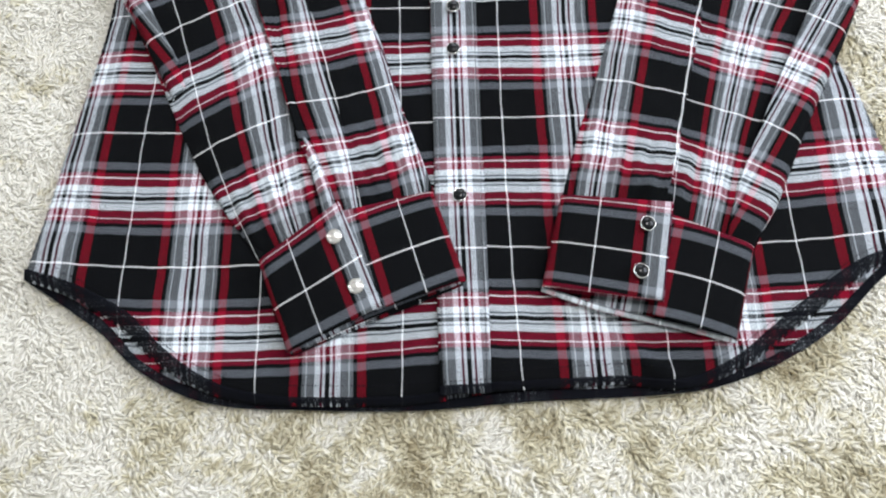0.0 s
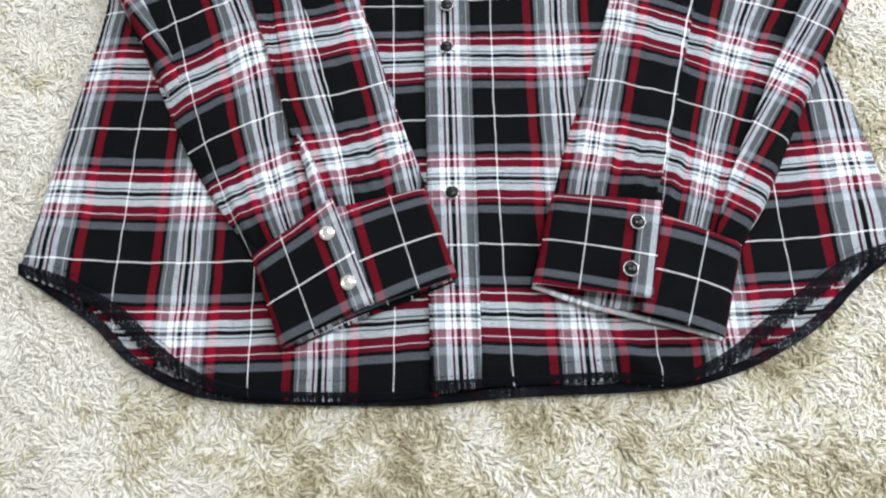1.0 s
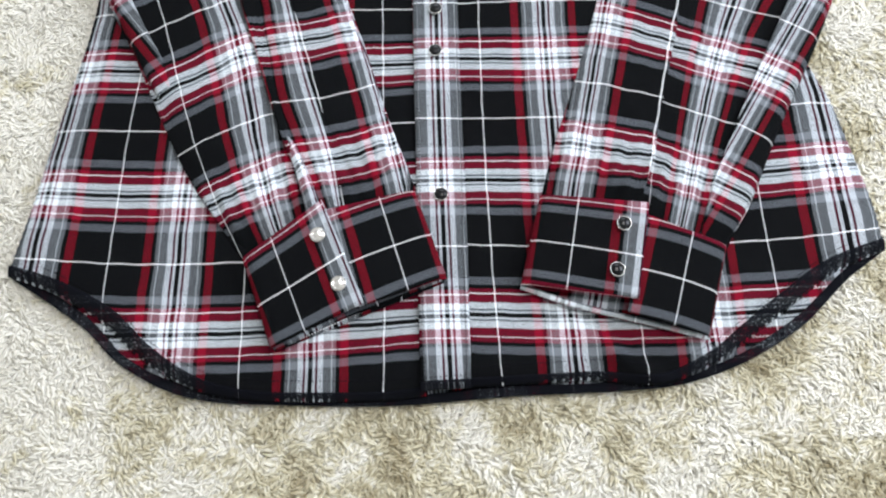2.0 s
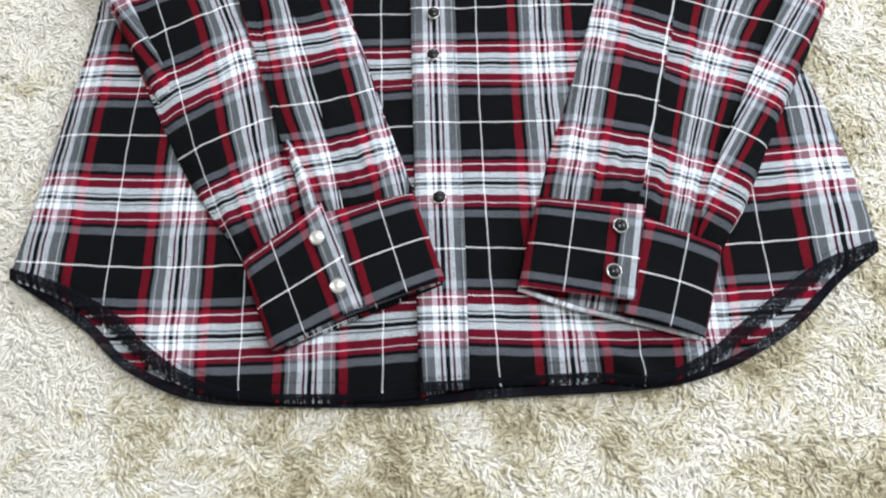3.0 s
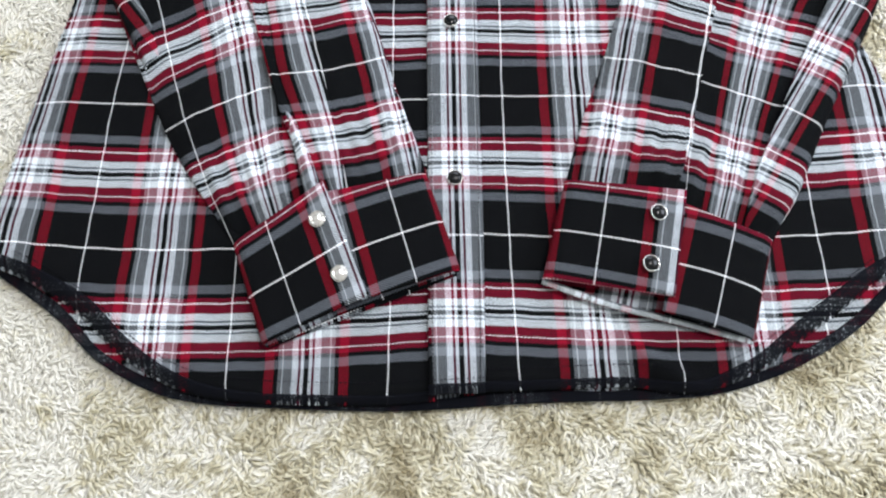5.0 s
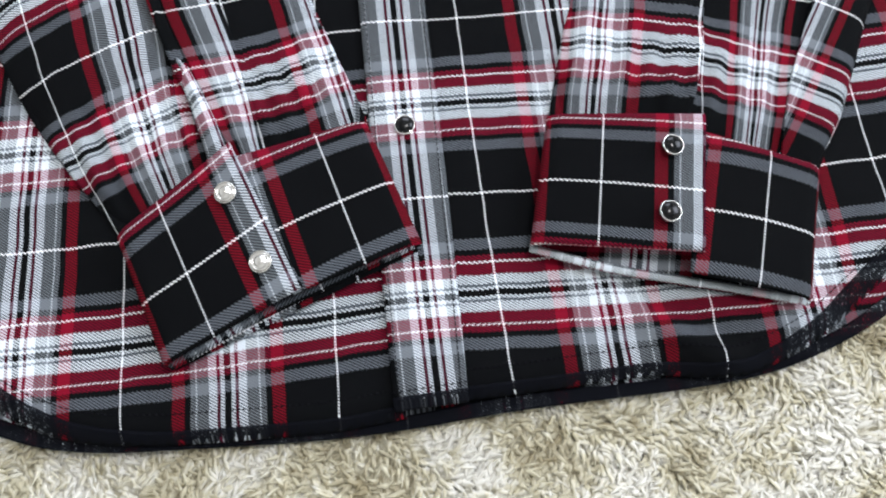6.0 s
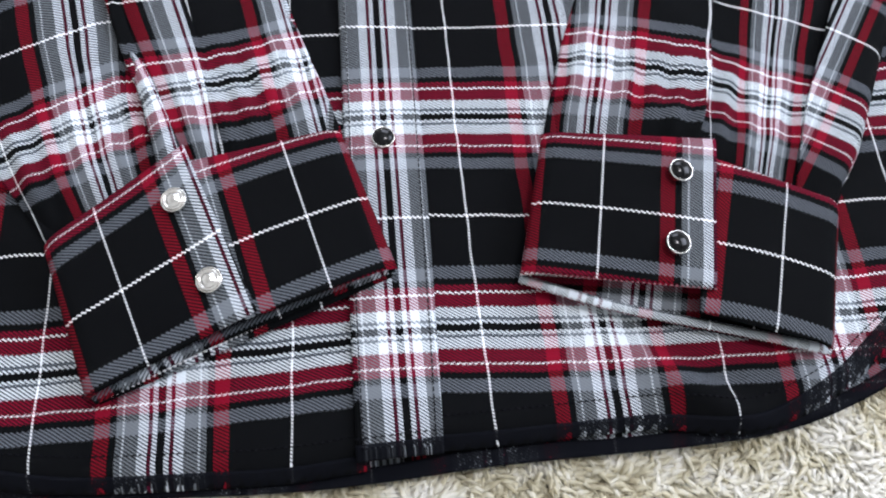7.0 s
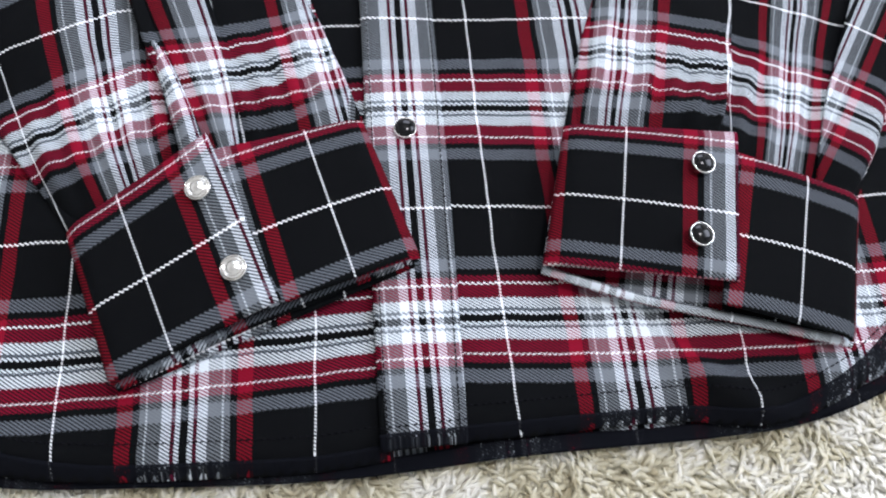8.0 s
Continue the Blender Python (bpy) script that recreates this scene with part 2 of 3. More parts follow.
def cloth(name, plan, z, where, parent, label="", mat=None, thick=0.0009):
    rows, cols = plan.shape[:2]
    x, y = plan[..., 0], plan[..., 1]
    verts = np.stack([x, y, z], -1).reshape(-1, 3)
    i = np.arange(rows * cols).reshape(rows, cols)
    faces = np.stack([i[:-1, :-1], i[:-1, 1:], i[1:, 1:], i[1:, :-1]], -1).reshape(-1, 4)
    uv = np.array(where(x, y) if callable(where) else np.stack(np.broadcast_arrays(*where), -1))
    if name in ("sleeve", "front_panel"):
        # worn cloth never lies quite square
        uv[..., 1] += ripple(x * 1.3, y * 0.5, 210, 0.006 if name == "sleeve" else 0.003)
        uv[..., 0] += ripple(y * 1.2, x * 0.5, 170, 0.003)
    ob = from_data(name, verts.tolist(), faces.tolist(), mat or CLOTH, parent, label, uv.reshape(-1, 2))
    sol = ob.modifiers.new("thickness", "SOLIDIFY")
    sol.thickness, sol.offset = thick, -1
    return ob


def gauss(d, w):
    return np.exp(-(d / w) ** 2)


# ---------------- carpeted floor and room ----------------
def box(bm, x0, y0, z0, x1, y1, z1):
    bmesh.ops.create_cube(bm, size=1, matrix=Matrix.LocRotScale(((x0 + x1) / 2, (y0 + y1) / 2, (z0 + z1) / 2), None, (x1 - x0, y1 - y0, z1 - z0)))


def structure(name, boxes, mat, label, category):
    bm = bmesh.new()
    for b in boxes:
        box(bm, *b)
    me = bpy.data.meshes.new(name)
    bm.to_mesh(me)
    bm.free()
    me.materials.append(mat)
    return tagged(new(name, me), label, category, kind="structure")


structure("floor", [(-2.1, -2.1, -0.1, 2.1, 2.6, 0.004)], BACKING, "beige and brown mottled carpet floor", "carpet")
# unseen walls and ceiling, added to enclose the floor; their window openings are assumed
structure("wall_east", [(2.0, -2.1, 0, 2.1, -0.2, 2.5), (2.0, 1.2, 0, 2.1, 2.5, 2.5), (2.0, -0.2, 0, 2.1, 1.2, 0.8), (2.0, -0.2, 2.2, 2.1, 1.2, 2.5)],
          PAINT, "plain white painted wall with an assumed window opening", "wall")
structure("wall_north", [(-2.0, 2.5, 0, -0.3, 2.6, 2.5), (1.3, 2.5, 0, 2.1, 2.6, 2.5), (-0.3, 2.5, 0, 1.3, 2.6, 0.9), (-0.3, 2.5, 2.2, 1.3, 2.6, 2.5)],
          PAINT, "plain white painted wall with an assumed window opening", "wall")
structure("wall_west", [(-2.1, -2.1, 0, -2.0, 2.6, 2.5)], PAINT, "plain white painted wall", "wall")
structure("wall_south", [(-2.0, -2.1, 0, 2.0, -2.0, 2.5)], PAINT, "plain white painted wall", "wall")
structure("ceiling", [(-2.1, -2.1, 2.5, 2.1, 2.6, 2.6)], PAINT, "plain white ceiling", "ceiling")


HEM = [(-0.289, -0.0091), (-0.2629, -0.0261), (-0.235, -0.0459), (-0.211, -0.0687), (-0.181, -0.0859), (-0.152, -0.0939), (-0.1127, -0.0971),
       (-0.0343, -0.0999), (0.0375, -0.0964), (0.1097, -0.0951), (0.1462, -0.0921), (0.1765, -0.0841), (0.204, -0.0723), (0.233, -0.0547),
       (0.2645, -0.0271), (0.2921, -0.0083)]


def pile():
    """The yarn ends of the carpet, leaning in drifts: thin bent three-sided strands, joined into one sheet."""
    rng = np.random.default_rng(4)
    step = 0.00122
    gx, gy = np.meshgrid(np.arange(-0.39, 0.39, step), np.arange(-0.19, 0.25, step))
    x, y = gx.ravel(), gy.ravel()
    hem = np.array(HEM)
    hy = np.interp(x, hem[:, 0], hem[:, 1], left=9, right=9)
    side = 0.29 - 0.19 * np.clip(y + 0.01, 0, 0.3)
    keep = ~((y > hy + 0.015) & (np.abs(x) < side - 0.02))
    x, y = x[keep], y[keep]
    n = len(x)
    x, y = x + rng.normal(0, step * 0.4, n), y + rng.normal(0, step * 0.4, n)
    # yarns gather into tufts about 8 mm apart; the tufts lean together in drifts a few centimetres wide
    cell = 0.0075
    kx, ky = np.floor(x / cell).astype(int), np.floor(y / cell).astype(int)
    jitter = rng.uniform(-0.42, 0.42, (160, 160, 4))
    best, tuft = np.full(n, 9.0), np.zeros((n, 4))
    for ox in (-1, 0, 1):
        for oy in (-1, 0, 1):
            j = jitter[(kx + ox) % 160, (ky + oy) % 160]
            cx, cy = (kx + ox + 0.5 + j[:, 0]) * cell, (ky + oy + 0.5 + j[:, 1]) * cell
            d = np.hypot(x - cx, y - cy)
            near = d < best
            best = np.where(near, d, best)
            tuft[near] = np.stack([cx, cy, j[:, 2], j[:, 3]], 1)[near]
    tx, ty = tuft[:, 0], tuft[:, 1]
    drift = -0.9 + 1.5 * np.sin(tx * 62 + 1.9 * np.sin(ty * 47)) + 1.2 * np.cos(ty * 71 + 1.4 * np.sin(tx * 39)) + 1.5 * tuft[:, 2] + rng.normal(0, 0.55, n)
    lean = np.clip(rng.normal(1.17, 0.15, n) + 0.22 * tuft[:, 3], 0.5, 1.42)
    length = rng.uniform(0.0058, 0.0094, n) * (1 + 0.35 * tuft[:, 3])
    length *= 1 + 0.16 * np.sin(x * 110 + 2.6 * np.sin(y * 81)) * np.cos(y * 95 + 2.2 * np.sin(x * 72))
    width = rng.uniform(0.00085, 0.00150, n)
    gather = 0.35 * np.stack([tx - x, ty - y, np.zeros(n)], 1)
    dx, dy = np.cos(drift), np.sin(drift)
    base = np.stack([x, y, np.full(n, 0.0036)], 1)
    flat = np.stack([dx, dy, np.zeros(n)], 1)
    side_dir = np.stack([-dy, dx, np.zeros(n)], 1)
    rings = []
    curl = rng.normal(0, 0.25, n)[:, None]
    for f, w in ((0.0, 0.9), (0.62, 1.0), (1.0, 0.42)):
        a = (lean * (0.35 + 0.85 * f))[:, None]
        centre = base + (length * f)[:, None] * (np.sin(a) * flat + np.cos(a) * np.array([0, 0, 1]) + curl * f * side_dir) + f * f * gather
        up = np.cos(a) * flat * -1 + np.sin(a) * np.array([0, 0, 1])
        for k in range(3):
            ang = 2 * math.pi * k / 3 + 0.6 * f
            rings.append(centre + (width * w)[:, None] * (math.cos(ang) * side_dir + math.sin(ang) * up))
    verts = np.stack(rings, 1).reshape(-1, 3)
    verts[:, 2] = np.maximum(verts[:, 2], 0.002)
    quads = [(3 * r + k, 3 * r + (k + 1) % 3, 3 * r + 3 + (k + 1) % 3, 3 * r + 3 + k) for r in range(2) for k in range(3)]
    q = np.array(quads, dtype=np.int64)
    faces = (np.arange(n)[:, None, None] * 9 + q[None]).reshape(-1, 4)
    me = bpy.data.meshes.new("carpet_pile")
    me.vertices.add(len(verts))
    me.vertices.foreach_set("co", verts.astype(np.float32).ravel())
    me.loops.add(faces.size)
    me.loops.foreach_set("vertex_index", faces.astype(np.int32).ravel())
    me.polygons.add(len(faces))
    me.polygons.foreach_set("loop_start", np.arange(0, faces.size, 4, dtype=np.int32))
    me.polygons.foreach_set("use_smooth", np.ones(len(faces), dtype=bool))
    me.update(calc_edges=True)
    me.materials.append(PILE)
    tagged(new("carpet_pile", me), "beige and brown twisted carpet yarn pile on the floor", "carpet pile", kind="stuff")


pile()

# ---------------- the shirt ----------------
shirt = tagged(new("plaid_shirt"), "black, grey, white and red plaid snap shirt on beige carpet", "shirt")
Y_END = 0.40

FL = hemmed(weave([0.407, 1.911, 0.001, -0.531, 0.058, 0.055, -0.268, -0.02, 0.129, -0.021], [0.001, -0.112, 2.154, 0.007, 0.107, -0.023, 0.072, 0.065, 0.015, 0.05]))
FR = hemmed(weave([-0.274, 1.735, 0.045, 0.889, -0.002, -0.064, -0.475, 0.002, 0.044, 0.012], [-0.024, 0.092, 2.161, 0.014, -0.07, 0.009, -0.069, 0.016, -0.023, -0.006]))
PL = hemmed(weave([0.513, 2.206, 0.027, 0.902, -0.009, -0.024], [-0.006, 0.059, 2.15, 0.419, -0.011, -0.001]))
PLAIN_FR = FR


def FR(x, y):
    """The pulled crease draws the stripes aside towards the hem."""
    uv = PLAIN_FR(x, y)
    return np.stack([uv[..., 0] - 0.026 * gauss(x - 0.100, 0.015) * gauss(y + 0.090, 0.022), uv[..., 1]], -1)


LEFT_EDGE = [(-0.289, -0.0091), (-0.2787, 0.0416), (-0.2697, 0.0964), (-0.2565, 0.1594), (-0.2498, 0.2074), (-0.2400, 0.30), (-0.235, Y_END)]
RIGHT_EDGE = [(0.2921, -0.0083), (0.2898, 0.0223), (0.2848, 0.0562), (0.2763, 0.096), (0.2621, 0.1425), (0.252, 0.20), (0.245, 0.30), (0.24, Y_END)]
FRONT_HEM_LEFT = [(-0.2885, -0.0093), (-0.2562, -0.0223), (-0.2235, -0.0425), (-0.2000, -0.0640), (-0.1749, -0.0805), (-0.1500, -0.0905), (-0.1180, -0.0950),
                  (-0.0800, -0.0966), (-0.0420, -0.0973), (-0.0140, -0.0950)]
FRONT_HEM_RIGHT = [(-0.0140, -0.0912), (0.0110, -0.0906), (0.0320, -0.0902), (0.0690, -0.0890), (0.0960, -0.0888), (0.1240, -0.0926), (0.1456, -0.0896), (0.1715, -0.0790),
                   (0.1935, -0.0645), (0.2227, -0.0448), (0.2555, -0.0229), (0.2917, -0.0085)]


def edge_fall(plan, sides):
    """How near a place is to the free edges of a panel: 0 inside, 1 at the edge."""
    rows, cols = plan.shape[:2]
    near = np.zeros((rows, cols))
    for ax, end in sides:
        line = {"b": plan[0], "l": plan[:, 0], "r": plan[:, -1]}[end]
        d = np.min(np.linalg.norm(plan[:, :, None] - line[None, None, ::2], axis=-1), axis=-1)
        near = np.maximum(near, np.clip(1 - d / ax, 0, 1))
    return near


def body_z(x, y):
    z = 0.0205 + ripple(x, y, 42, 0.0012)
    # a pulled crease that runs from under the cuff to the hem
    along = (x - 0.107) * 0.82 + (y + 0.0735) * -0.57
    across = (x - 0.107) * 0.57 + (y + 0.0735) * 0.82
    z = z + 0.0054 * gauss(across, 0.0070) * gauss(along, 0.027) - 0.0026 * gauss(across - 0.0095, 0.005) * gauss(along, 0.027)
    return z


# back of the shirt, showing past the front at the hem
plan = patch_between(HEM, [(-0.235, Y_END), (0.0, Y_END), (0.24, Y_END)], LEFT_EDGE, RIGHT_EDGE, 150, 90)
zb = 0.0115 + ripple(plan[..., 0], plan[..., 1], 55, 0.0009)
BACK = weave([0.15, 2.178, 0.0], [0.176, 0.0, 2.178])
cloth("back_panel", plan, zb, BACK, shirt, "black and grey plaid back tail with its overlocked edge")

plan = patch_between(FRONT_HEM_LEFT, [(-0.235, Y_END), (-0.1, Y_END), (-0.0130, Y_END)], LEFT_EDGE, [(-0.0140, -0.0950), (-0.0140, 0.1), (-0.0130, 0.25), (-0.0130, Y_END)], 110, 150)
x, y = plan[..., 0], plan[..., 1]
fall = edge_fall(plan, [(0.012, "b"), (0.03, "l")])
cloth("front_panel", plan, body_z(x, y) - 0.0062 * fall ** 2, FL, shirt)

plan = patch_between(FRONT_HEM_RIGHT, [(-0.0130, Y_END), (0.1, Y_END), (0.24, Y_END)], [(-0.0140, -0.0912), (-0.0140, 0.1), (-0.0130, 0.25), (-0.0130, Y_END)], RIGHT_EDGE, 120, 150)
x, y = plan[..., 0], plan[..., 1]
fall = edge_fall(plan, [(0.012, "b"), (0.03, "r")])
cloth("front_panel", plan, body_z(x, y) + 0.0012 - 0.0062 * fall ** 2, FR, shirt)

# snap placket down the middle
plan = patch_between([(-0.0185, -0.0922), (0.0127, -0.0912)], [(-0.0175, Y_END), (0.0165, Y_END)],
                     [(-0.0185, -0.0922), (-0.0189, -0.0364), (-0.0184, 0.0586), (-0.0186, 0.133), (-0.0180, 0.25), (-0.0175, Y_END)],
                     [(0.0127, -0.0912), (0.0137, -0.0376), (0.0145, 0.0575), (0.0145, 0.1319), (0.0155, 0.25), (0.0165, Y_END)], 26, 160)
x, y = plan[..., 0], plan[..., 1]
s = np.linspace(-1, 1, 27)[None]
placket = cloth("placket", plan, body_z(x, y) + 0.0036 - 0.0008 * s ** 8 - 0.004 * edge_fall(plan, [(0.010, "b")]) ** 2, PL, shirt)

# overlocked hem bands of the two fronts
def band_along(name, line, width_at, where, label, n=160, lift=0.0, base=None, drop=(0.0062, 0.012), mat=None):
    c = curve_points(line, n)
    d = np.gradient(c, axis=0)
    d /= np.linalg.norm(d, axis=1)[:, None]
    inward = np.stack([-d[:, 1], d[:, 0]], 1)
    k = np.linspace(0, 1, 7)
    w = width_at(np.linspace(0, 1, n))
    plan = c[None] + k[:, None, None] * (w[:, None] * inward)[None]
    x, y = plan[..., 0], plan[..., 1]
    d = k[:, None] * w[None]
    z = body_z(x, y) - drop[0] * np.clip(1 - d / drop[1], 0, 1) ** 2 + 0.0011 + lift if base is None else base + ripple(x, y, 55, 0.0009)
    return cloth(name, plan, z, where, shirt, label, mat or EDGE, 0.0012)


left_hem = band_along("hem_band", FRONT_HEM_LEFT, lambda s: 0.0052 + 0.0058 * np.clip(1.15 - np.abs(s - 0.28) * 3.2, 0, 1), FL, "black overlocked curved hem")
right_hem = band_along("hem_band", FRONT_HEM_RIGHT, lambda s: 0.0052 + 0.0058 * np.clip(1.15 - np.abs(s - 0.76) * 3.2, 0, 1), FR, "black overlocked curved hem", lift=0.0012)
band_along("hem_band", [(-0.0186, -0.0925), (-0.004, -0.0919), (0.0128, -0.0915)], lambda s: np.full_like(s, 0.0055), PL, "black frayed hem", n=30, lift=0.0036, drop=(0.004, 0.010))

# the tail turned under along the side curves, its check running on from the front, and its black sewn edge
band_along("turned_hem", HEM[:8], lambda s: np.full_like(s, 0.0165), FL, "plaid hem turned under", base=0.0124, mat=CLOTH)
band_along("turned_hem", HEM[7:], lambda s: np.full_like(s, 0.0165), FR, "plaid hem turned under", base=0.0124, mat=CLOTH)
band_along("hem_band", HEM, lambda s: 0.0064 - 0.0006 * np.cos(s * 40), BACK, "black overlocked hem of the back", base=0.0134, mat=TAIL)


def sleeve_plan(left, right, a, b, ns, nt):
    """Part of a sleeve between the shares a and b of its width; a and b may vary along it."""
    l, r = curve_points(left, nt + 1), curve_points(right, nt + 1)
    k = np.linspace(0, 1, nt + 1)
    lo, hi = a(k)[:, None], b(k)[:, None]
    s = lo + (hi - lo) * np.linspace(0, 1, ns + 1)[None]
    return l[:, None] * (1 - s[..., None]) + r[:, None] * s[..., None], s, np.broadcast_to(k[:, None], s.shape)


def dome(s, low, high, power=9):
    return low + (high - low) * (1 - np.abs(2 * s - 1) ** power)


def at_end(c):
    return lambda k: np.full_like(k, c)


# ---- sleeve with the bright snaps ----
SL_L = [(-0.1320, -0.0052), (-0.1363, 0.0019), (-0.1693, 0.0496), (-0.1894, 0.0885), (-0.2185, 0.1525), (-0.2435, 0.2011), (-0.2682, 0.2596), (-0.2867, 0.3415)]
SL_R = [(-0.0188, 0.0388), (-0.0208, 0.0467), (-0.0389, 0.1011), (-0.0546, 0.1565), (-0.0692, 0.2004), (-0.0859, 0.2596), (-0.1074, 0.3415)]
SLA = weave([2.001, 2.576, -0.269, -0.547, -2.25, -0.531, 0.053, 1.059, 2.654, 1.376], [0.599, -0.576, 1.968, -0.018, -0.879, -0.557, -0.248, -0.705, -0.056, 0.235], -0.35)
SLB = weave([0.759, 3.199, 0.658, 2.353, 1.131, 0.251], [0.646, -1.048, 1.774, -1.164, -0.596, 0.05], -0.35)


def slit(k):
    return np.interp(k, [0, 0.12, 0.3, 0.5, 0.7, 1], [0.445, 0.475, 0.50, 0.535, 0.60, 0.62])


def sleeve_wrinkles(x, y, k, seed):
    gathers = 0.0011 * np.sin((x + 0.4 * y * (1 if seed < 3 else -1)) * 520 + seed) * np.clip(1 - np.abs(k - 0.10) / 0.10, 0, 1)
    return gathers + 0.0025 * np.clip(1 - k / 0.2, 0, 1) - 0.0065 * np.clip(1 - k / 0.075, 0, 1) + ripple(x + 0.11 * seed, y, 75, 0.0011) + ripple(y + 0.3 * seed, x, 160, 0.0006) * np.clip(1.2 - 2 * k, 0, 1)


p, s, k = sleeve_plan(SL_L, SL_R, at_end(0.0), lambda k: slit(k) + 0.01, 54, 130)
z = dome(s, 0.0226, 0.0268) + sleeve_wrinkles(p[..., 0], p[..., 1], k, 1) - 0.0018 * gauss(s - slit(k), 0.03) * (k < 0.62)
cloth("sleeve", p, z, SLA, shirt)
p, s, k = sleeve_plan(SL_L, SL_R, slit, at_end(1.0), 48, 130)
z = dome(s, 0.0226, 0.0275) + sleeve_wrinkles(p[..., 0], p[..., 1], k, 2) + 0.0015 * gauss(s - slit(k), 0.05)
cloth("sleeve", p, z, SLB, shirt)
# underside
p, s, k = sleeve_plan(SL_L, SL_R, at_end(0.0), at_end(1.0), 60, 60)
cloth("sleeve_underside", p, 0.0230 - 0.0006 * (1 - np.abs(2 * s - 1) ** 14), SLA, shirt)
# grey strip sewn beside the slit, up to the white line of the sleeve
STRIP_L = [(-0.0774, 0.0193), (-0.0815, 0.0285), (-0.0916, 0.0540), (-0.1018, 0.0793), (-0.1130, 0.1098), (-0.1192, 0.1412), (-0.1249, 0.1689), (-0.1290, 0.1928), (-0.1555, 0.2801)]
STRIP_R = [(-0.0642, 0.0180), (-0.0672, 0.0273), (-0.0715, 0.0586), (-0.0795, 0.0905), (-0.0936, 0.1381), (-0.1069, 0.1921), (-0.1351, 0.2801)]
p = patch_between([STRIP_L[0], STRIP_R[0]], [STRIP_L[-1], STRIP_R[-1]], STRIP_L, STRIP_R, 16, 90)
s, k = np.linspace(0, 1, 17)[None], np.linspace(0, 1, 91)[:, None]
cloth("sleeve_placket", p, 0.0292 + sleeve_wrinkles(p[..., 0], p[..., 1], k, 2) - 0.001 * (2 * s - 1) ** 6, (0.225 + 0.283 * s, SLB(p[..., 0], p[..., 1])[..., 1]), shirt)
# bound edge of the slit, gathered and standing up above the cuff
p = patch_between([(-0.0892, 0.0189), (-0.0808, 0.0229)], [(-0.1094, 0.0906), (-0.1069, 0.0906)],
                  [(-0.0892, 0.0189), (-0.0958, 0.0434), (-0.1011, 0.0606), (-0.1066, 0.0758), (-0.1094, 0.0906)],
                  [(-0.0808, 0.0229), (-0.0866, 0.0430), (-0.0935, 0.0603), (-0.1010, 0.0769), (-0.1069, 0.0906)], 14, 60)
s, k = np.linspace(0, 1, 15)[None], np.linspace(0, 1, 61)[:, None]
cloth("slit_edge", p, 0.0318 + ripple(p[..., 0] + 0.22, p[..., 1], 75, 0.0011) + 0.0024 * np.sin(np.pi * s) * (1 - 0.6 * k) + 0.0004 * np.sin(k * 23 + 3 * s) - 0.0060 * k ** 2 - 0.0055 * np.clip(1 - k / 0.07, 0, 1),
      (0.33 + 0.14 * s, SLB(p[..., 0], p[..., 1])[..., 1] + 0.05 * (1 - s)), shirt)

# outer edge of the sleeve folded over on itself
FLAP = weave([-1.05, -1.716, -1.337], [0.482, -1.102, 1.674], -0.5)
p = patch_between([(-0.1981, 0.1136), (-0.1888, 0.1223)], [(-0.2703, 0.2545), (-0.2498, 0.2514)],
                  [(-0.1981, 0.1136), (-0.2150, 0.1474), (-0.2421, 0.2002), (-0.2703, 0.2545)],
                  [(-0.1888, 0.1223), (-0.1955, 0.1440), (-0.2062, 0.1636), (-0.2258, 0.2022), (-0.2498, 0.2514)], 20, 70)
s, k = np.linspace(0, 1, 21)[None], np.linspace(0, 1, 71)[:, None]
cloth("sleeve_fold", p, 0.0288 - 0.0055 * (1 - s) ** 8 + 0.0006 * np.sin(k * 9) - 0.0022 * np.clip(1 - k / 0.15, 0, 1), FLAP, shirt)

# ---- sleeve with the dark snaps ----
SR_L = [(0.0652, 0.0342), (0.0673, 0.0416), (0.0777, 0.0753), (0.0958, 0.1236), (0.1189, 0.1943), (0.1374, 0.2596), (0.1589, 0.3415)]
SR_R = [(0.1835, -0.0078), (0.1884, 0.0007), (0.2036, 0.0246), (0.2321, 0.0789), (0.2673, 0.1413), (0.2909, 0.1888), (0.3198, 0.2596), (0.3433, 0.3415)]
SRA = weave([-2.026, 5.104, -1.169, -3.008, 1.389, -0.205], [-0.308, 0.274, 1.769, -0.066, 0.699, -0.176], 0.3)
SRB = weave([-3.22, 5.454, 0.394, -0.772, -2.076, 0.504], [-1.051, 1.899, 1.768, -0.692, 0.297, -0.004], 0.4)
SRC = weave([-1.302, 2.458, -1.656], [-0.869, 1.106, 1.901], 0.5)


def seam(k):
    return np.interp(k, [0, 0.15, 0.3, 0.55, 0.7, 1], [0.51, 0.475, 0.42, 0.35, 0.32, 0.31])


p, s, k = sleeve_plan(SR_L, SR_R, at_end(0.0), lambda k: seam(k) - 0.0045 + 0.0022 * np.sin(k * 70) * np.sin(k * 23 + 1), 40, 130)
cloth("sleeve", p, dome(s, 0.0226, 0.0280) + sleeve_wrinkles(p[..., 0], p[..., 1], k, 3), SRA, shirt)
p, s, k = sleeve_plan(SR_L, SR_R, lambda k: seam(k) - 0.02, at_end(0.97), 54, 130)
cloth("sleeve", p, dome(s, 0.0224, 0.0265) + sleeve_wrinkles(p[..., 0], p[..., 1], k, 4), SRB, shirt)
p, s, k = sleeve_plan(SR_L, SR_R, at_end(0.0), at_end(1.0), 60, 60)
cloth("sleeve_underside", p, 0.0230 - 0.0006 * (1 - np.abs(2 * s - 1) ** 14), SRA, shirt)
